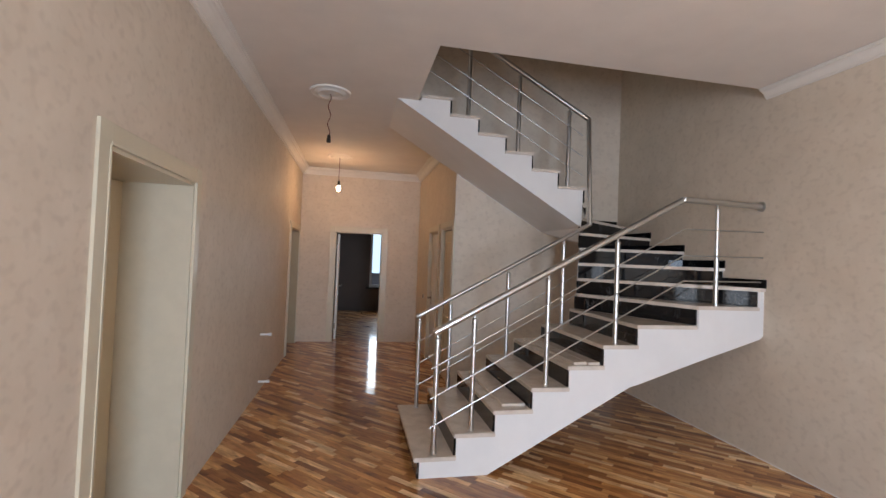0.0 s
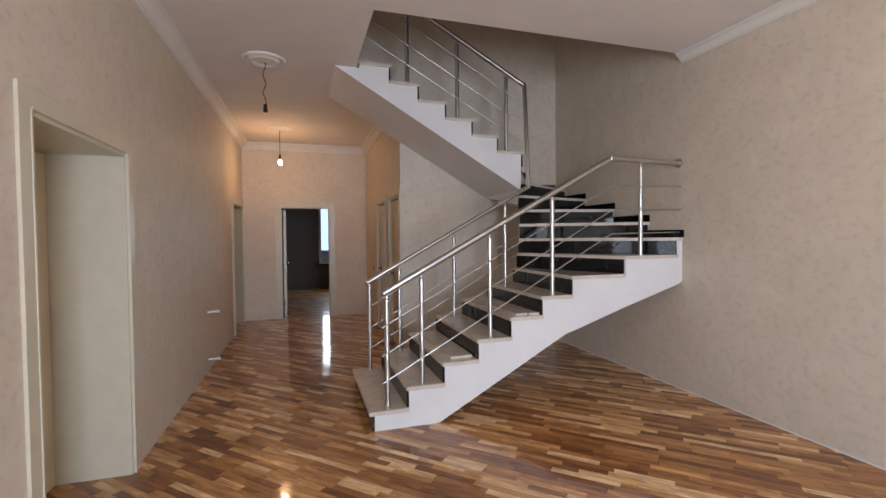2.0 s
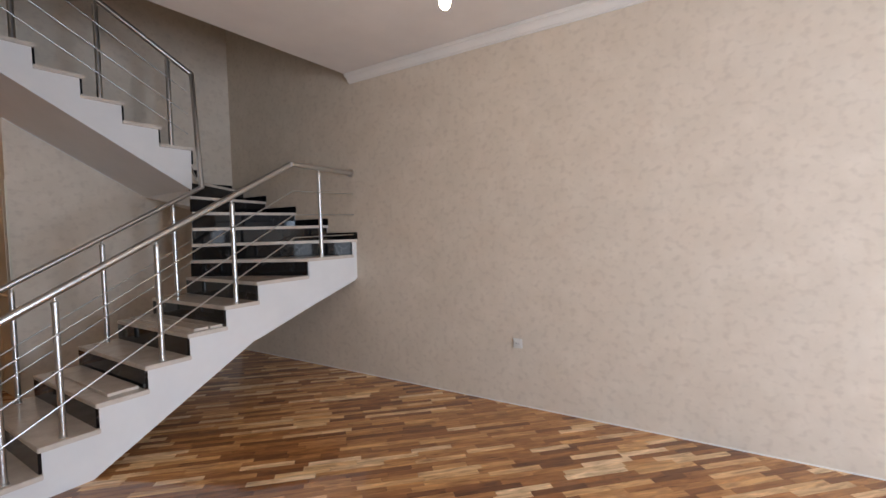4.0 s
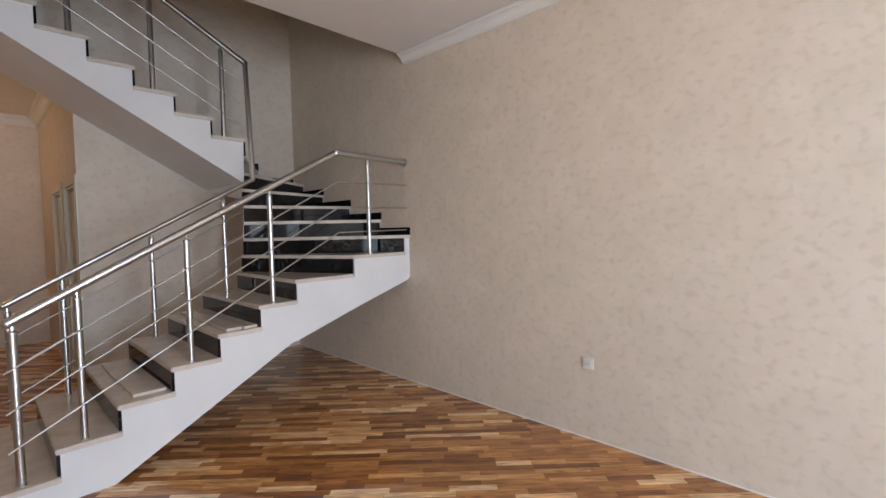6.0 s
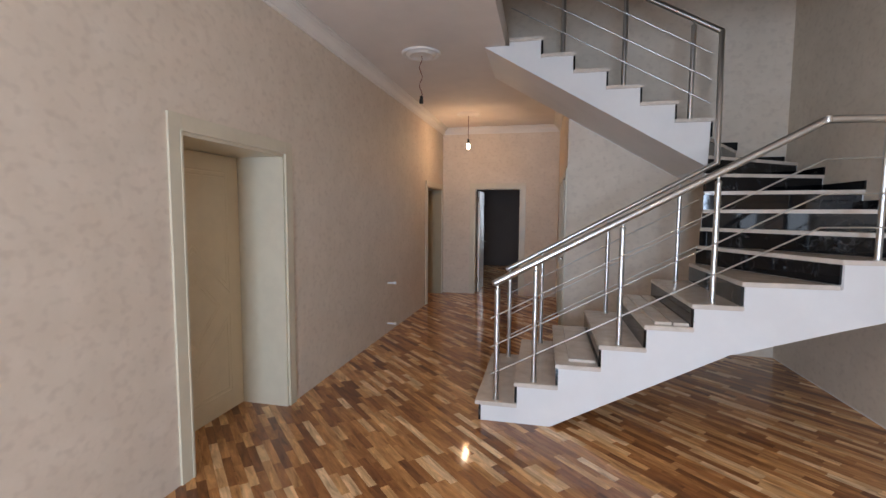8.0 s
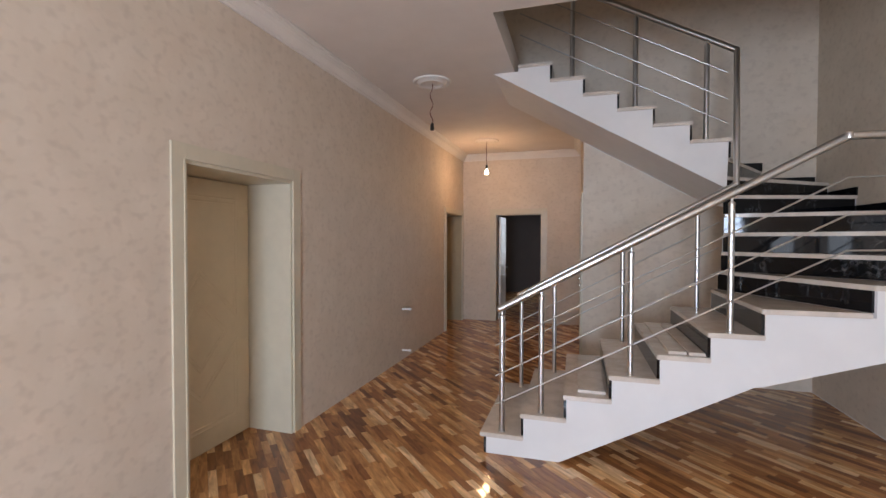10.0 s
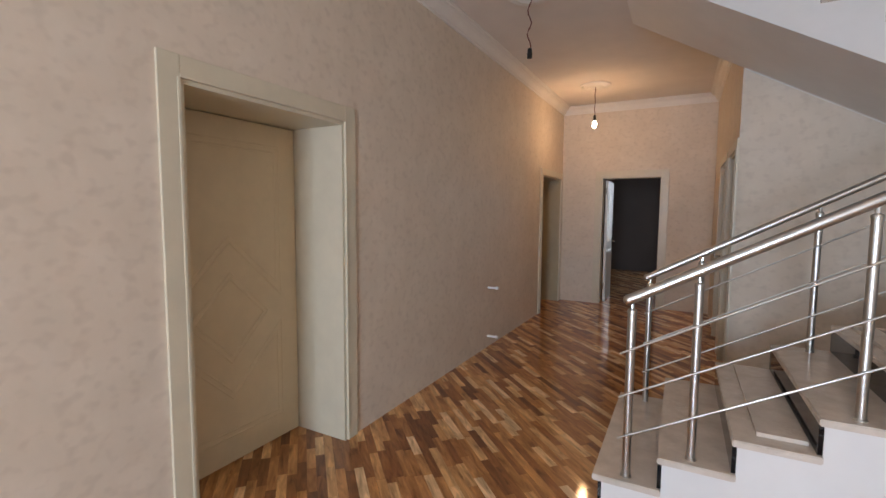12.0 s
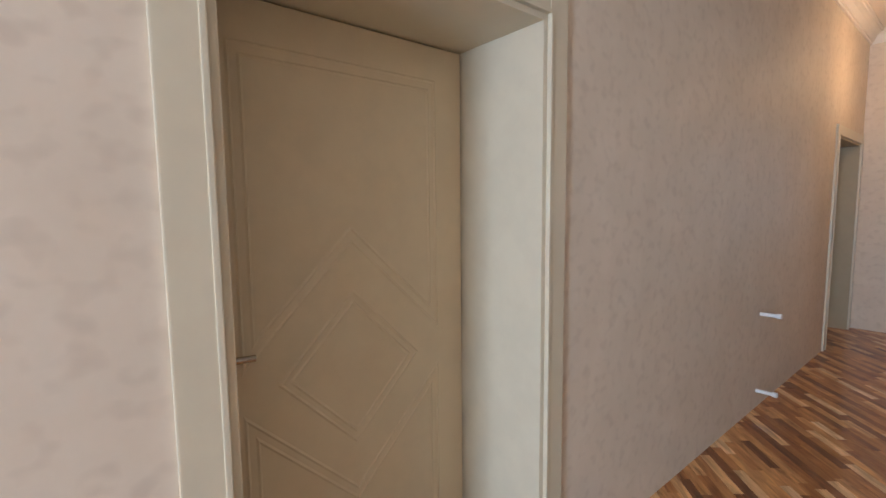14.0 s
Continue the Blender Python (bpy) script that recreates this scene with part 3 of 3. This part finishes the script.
# stepped black skirting on the wall
for n, y0, y1 in ((9, 3.262, 3.71), (10, 3.71, 4.26), (11, 4.26, 4.83), (12, 4.83, 5.34)):
    part("skirting", boxes((RIGHT - 0.014, y0, level(n), RIGHT, y1 + 0.02, level(n) + 0.075), bevel=0.002), RISER, stairs)
part("skirting", boxes((3.05, WELL_B - 0.014, level(13), RIGHT - 0.016, WELL_B, level(13) + 0.09), bevel=0.002), RISER, stairs)
part("skirting", boxes((2.44, WELL_B - 0.014, level(14), 3.05, WELL_B, level(14) + 0.09), bevel=0.002), RISER, stairs)
for n in range(15, 21):
    part("skirting", boxes((UP[n + 1], WELL_B - 0.014, level(n), UP[n], WELL_B, level(n) + 0.075), bevel=0.002), RISER, stairs)
# loose offcuts of marble left on two treads
def offcut(x0, y0, x1, y1, z, turn):
    ob = thing("marble_offcut", ((x0 + x1) / 2, (y0 + y1) / 2, z), turn, "loose beige marble strip lying on a stair tread", "marble slab", "loose marble strips")
    w, d = (x1 - x0) / 2, (y1 - y0) / 2
    part("strip", boxes((-w, -d, 0, w, d, 0.02), bevel=0.002), TREAD, ob)


offcut(NOSE[3] + 0.10, 3.36, NOSE[3] + 0.29, 4.40, level(3), 0)
offcut(NOSE[5] + 0.08, 3.32, NOSE[5] + 0.19, 4.42, level(5), 0)
offcut(NOSE[5] + 0.20, 3.31, NOSE[5] + 0.30, 4.42, level(5), 0)

# ---- railings ----
def railing(name, label):
    return thing(name, (0, 0, 0), 0, label, "railing", "stair railings")


def post(parent, x, y, z0, z1, r=0.019):
    ob = part("post", tube(bmesh.new(), [(x, y, z0), (x, y, z1 - 0.045)], r), STEEL, parent, "", True)
    bm = lathe(bmesh.new(), [(r * 0.9, 0), (r * 1.12, 0.002), (r * 1.12, 0.012), (r, 0.018), (r * 0.6, 0.022)], (x, y, z1 - 0.06), 16)
    tube(bm, [(x, y, z1 - 0.04), (x, y, z1)], r * 0.5, 10)
    part("top_pin", bm, STEEL_DARK, ob, "", True)
    part("base_collar", lathe(bmesh.new(), [(r * 1.3, 0), (r * 1.3, 0.006), (r * 1.05, 0.011)], (x, y, z0), 18), STEEL_DARK, ob, "", True)
    return ob


def bar(parent, pts, r=0.0055, mat=STEEL):
    return part("rail_bar", tube(bmesh.new(), pts, r, 10), mat, parent, "", True)


FY, BY, UY = 3.33, 4.40, 4.56
front = railing("stair_railing", "stainless steel stair railing with three thin bars on the open side")
HX0, HZ0, HX1, HZ1 = 0.635, 1.075, 2.745, 2.218


def rail_z(x):
    return HZ0 + (HZ1 - HZ0) * min(1, (x - HX0) / (HX1 - HX0))


part("handrail", tube(bmesh.new(), [(HX0 - 0.015, FY, HZ0 - 0.008), (HX1, FY, HZ1), (RIGHT - 0.012, FY, HZ1 - 0.012)], 0.0255, 20), STEEL, front, "", True)
bm = lathe(bmesh.new(), [(0.027, -0.02), (0.0285, -0.012), (0.0285, 0.012), (0.027, 0.02)], (HX1, FY, HZ1), 20)
part("joint_collar", bm, STEEL_DARK, front, "", True)
bm = lathe(bmesh.new(), [(0.026, 0), (0.045, 0), (0.045, 0.006), (0.03, 0.012)], sides=24)
bmesh.ops.rotate(bm, cent=(0, 0, 0), matrix=Matrix.Rotation(radians(-90), 3, "Y"), verts=bm.verts)
bmesh.ops.translate(bm, vec=(RIGHT - 0.001, FY, HZ1 - 0.012), verts=bm.verts)
part("wall_flange", bm, STEEL_DARK, front, "", True)
bm = bmesh.new()
bmesh.ops.create_uvsphere(bm, u_segments=20, v_segments=12, radius=0.0275, matrix=Matrix.Translation((0.628, FY, HZ0 - 0.004)))
part("end_cap", bm, STEEL_DARK, front, "", True)
for x, n in ((0.645, 1), (0.93, 2), (1.53, 4), (2.13, 6), (3.08, 8)):
    post(front, x, FY, level(n), rail_z(x) - 0.015, 0.021 if n == 1 else 0.019)
for drop in (0.255, 0.48, 0.695):
    bar(front, [(0.60, FY - 0.026, HZ0 - drop - 0.02), (2.735, FY - 0.026, HZ1 - drop), (RIGHT - 0.002, FY - 0.026, HZ1 - drop + 0.012)])

back_r = railing("stair_railing", "stainless steel inner stair railing that turns up along the upper flight")
JX, JZ = 2.473, 2.064
part("handrail", tube(bmesh.new(), [(0.645, BY, 1.05), (JX, BY, JZ)], 0.0215, 18), STEEL, back_r, "", True)
part("riser_pipe", tube(bmesh.new(), [(JX, BY, JZ), (2.505, 4.55, 3.25)], 0.0245, 18), STEEL, back_r, "", True)
part("upper_handrail", tube(bmesh.new(), [(2.505, 4.55, 3.25), (2.49, UY, 3.262), (0.62, UY, 4.272)], 0.0255, 18), STEEL, back_r, "", True)
for a in ((JX, BY, JZ), (2.505, 4.55, 3.25), (0.645, BY, 1.05)):
    bm = bmesh.new()
    bmesh.ops.create_uvsphere(bm, u_segments=18, v_segments=10, radius=0.025, matrix=Matrix.Translation(a))
    part("joint_ball", bm, STEEL, back_r, "", True)
for x, n in ((0.665, 1), (0.975, 2), (1.575, 4), (2.18, 6)):
    post(back_r, x, BY, level(n), 1.05 + (x - 0.645) * 0.5565 - 0.012)
for drop in (0.255, 0.47, 0.68):
    bar(back_r, [(0.64, BY - 0.025, 1.05 - drop), (2.34, BY - 0.025, 1.05 - drop + 1.695 * 0.5565)])
for x, n in ((2.275, 15), (1.685, 17), (1.12, 19)):
    post(back_r, x, UY, level(n), 3.262 + (2.49 - x) * 0.54 - 0.012, 0.022)
for z in (3.055, 2.825, 2.615):
    bar(back_r, [(2.435, UY - 0.025, z), (0.62, UY - 0.025, z + 1.815 * 0.5476)], 0.0052, mat=SHADED_STEEL)


# ---- pendants ----
def pendant(at, drop, lit, label, wobble=0.0):
    ob = thing("pendant_light", (at[0], at[1], CEIL), 0, label, "lamp", "hanging bulbs")
    rose = bmesh.new()
    lathe(rose, [(0.20, -0.001), (0.20, -0.014), (0.188, -0.022), (0.172, -0.018), (0.160, -0.012), (0.148, -0.016), (0.135, -0.030), (0.118, -0.034), (0.10, -0.022), (0.05, -0.020), (0.03, -0.026)], sides=48)
    part("ceiling_rose", rose, CROWN, ob, "white round plaster ceiling rose", True)
    k = 14
    pts = [(wobble * math.sin(i * 1.1) * 0.012, wobble * math.cos(i * 0.9) * 0.01 - wobble * 0.01, -0.02 - (drop - 0.09) * i / k) for i in range(k + 1)]
    part("cable", tube(bmesh.new(), pts, 0.005, 8), WIRE, ob, "thin brown cable", True)
    x, y, z = pts[-1]
    part("socket", lathe(bmesh.new(), [(0.008, 0.02), (0.017, 0.012), (0.019, -0.02), (0.021, -0.024), (0.021, -0.058), (0.017, -0.06)], (x, y, z), 18), BLACK_PLASTIC, ob, "black lamp socket", True)
    if lit:
        part("bulb", lathe(bmesh.new(), [(0.013, -0.055), (0.015, -0.07), (0.026, -0.09), (0.031, -0.112), (0.027, -0.135), (0.014, -0.15), (0.002, -0.154)], (x, y, z), 20), BULB_GLASS, ob, "glowing warm light bulb", True).visible_shadow = False
    return ob


pendant((-0.30, 4.55), 0.52, False, "empty black lamp socket on a twisted cable under a plaster rose", 1.1)
pendant((-0.285, 7.5), 0.49, True, "bare lit bulb on a cable under a plaster rose", 0.3)
pendant((1.89, 1.02), 0.50, True, "bare lit bulb on a cable under a plaster rose", 0.5)


# ---- small wall things ----
def stub(z):
    ob = thing("cable_stub", on_left(5.53, z), -SKEW, "short white plastic conduit sticking out of the wall", "conduit", "wall conduits")
    bm = tube(bmesh.new(), [(0, 0, 0), (0.10, -0.008, 0.004)], 0.013, 12)
    part("tube", bm, WHITE_PLASTIC, ob, "", True)
    part("cap", tube(bmesh.new(), [(0.098, -0.008, 0.004), (0.125, -0.010, 0.005)], 0.018, 12), WHITE_PLASTIC, ob, "", True)


sw = thing("light_switch", (HALL_R, 7.82, 0.97), 0, "small dark light switch on the hallway wall", "switch")
part("plate", boxes((-0.010, -0.04, -0.04, 0, 0.04, 0.04), bevel=0.003), STEEL_DARK, sw)
part("rocker", boxes((-0.015, -0.026, -0.03, -0.009, 0.026, 0.03), bevel=0.003), BLACK_PLASTIC, sw)
stub(0.67)
stub(0.125)
sock = thing("wall_socket", (RIGHT, 1.395, 0.552), 0, "white square plastic power socket on the wall", "socket")
part("plate", boxes((-0.012, -0.042, -0.042, 0, 0.042, 0.042), bevel=0.004), IVORY_PLASTIC, sock)
part("insert", boxes((-0.016, -0.030, -0.030, -0.011, 0.030, 0.030), bevel=0.002), IVORY_PLASTIC, sock)
for s in (-1, 1):
    part("contact_hole", boxes((-0.0168, s * 0.0095 - 0.003, -0.003, -0.0155, s * 0.0095 + 0.003, 0.003)), BLACK_PLASTIC, sock)

# ---- parquet, laid at 45 degrees ----
floor = structure("floor", boxes((LEFT - T, BACK - 0.3, -0.2, RIGHT + 0.22, END + 0.2, -0.006), (-2.6, END + 0.2, -0.2, 3.2, 13.9, -0.006)), FLOOR_BED, "glossy diagonal oak strip parquet floor")
SW, GAP = 0.053, 0.0007
LENGTHS = (0.23, 0.29, 0.35, 0.42)


def strip_mesh(length):
    bm = bmesh.new()
    box(bm, -length / 2 + GAP, -SW / 2 + GAP / 2, -0.005, length / 2 - GAP, SW / 2 - GAP / 2, 0.0)
    bmesh.ops.recalc_face_normals(bm, faces=bm.faces)
    me = bpy.data.meshes.new("parquet_strip")
    bm.to_mesh(me)
    bm.free()
    me.materials.append(FLOOR_PIECE)
    return me


STRIPS = {length: strip_mesh(length) for length in LENGTHS}
rng = random.Random(7)
lean = random.Random(19)
C45 = math.sqrt(0.5)
AX, AY = Vector((-C45, C45)), Vector((C45, C45))


def on_floor(x, y):
    if D1[0] - 0.1 < y < D1[1] + 0.1 or D2[0] - 0.1 < y < D2[1] + 0.1:
        if LEFT - 0.55 < x < LEFT:
            return True
    if y > END + 0.2:
        return -2.4 < x < 3.0 and y < 13.75
    if y > END - 0.1:
        return -1.0 < x < 1.4
    if y > WELL_B + 0.18:
        return LEFT - 0.3 < x < HALL_R + 0.18
    return LEFT - 0.3 < x < RIGHT + 0.17 and y > BACK - 0.1


singles, verts, faces = 0, [], []
for row in range(-190, 305):
    u = -12.0 + rng.random() * 0.4
    while u < 16.0:
        length = rng.choice(LENGTHS)
        mid = AX * (u + length / 2) + AY * (row * SW)
        u += length
        x, y = mid.x, mid.y
        if not on_floor(x, y):
            continue
        if singles < 300 and -0.95 < x < 1.6 and 1.6 < y < 3.9:
            ob = new("parquet_strip", STRIPS[length])
            ob.parent = floor
            ob.matrix_local = pose(x, y, 0, lean.gauss(0, 0.34), lean.gauss(0, 0.07), 135)
            singles += 1
        else:
            k = len(verts)
            cup, tip = lean.gauss(0, 0.0055), lean.gauss(0, 0.0012)
            for dz in (-0.005, 0.0):
                for su, sv in ((-1, -1), (1, -1), (1, 1), (-1, 1)):
                    p = mid + AX * su * (length / 2 - GAP) + AY * sv * (SW / 2 - GAP / 2)
                    verts.append((p.x, p.y, dz + su * tip * length / 2 + sv * cup * SW / 2))
            faces += [(k + 4, k + 5, k + 6, k + 7)] + [(k + i, k + (i + 1) % 4, k + 4 + (i + 1) % 4, k + 4 + i) for i in range(4)]
me = bpy.data.meshes.new("parquet_field")
me.from_pydata(verts, [], faces)
me.materials.append(FLOOR_REST)
field = new("parquet_field", me)
field.parent = floor
tagged(field, "", "", "", "stuff")
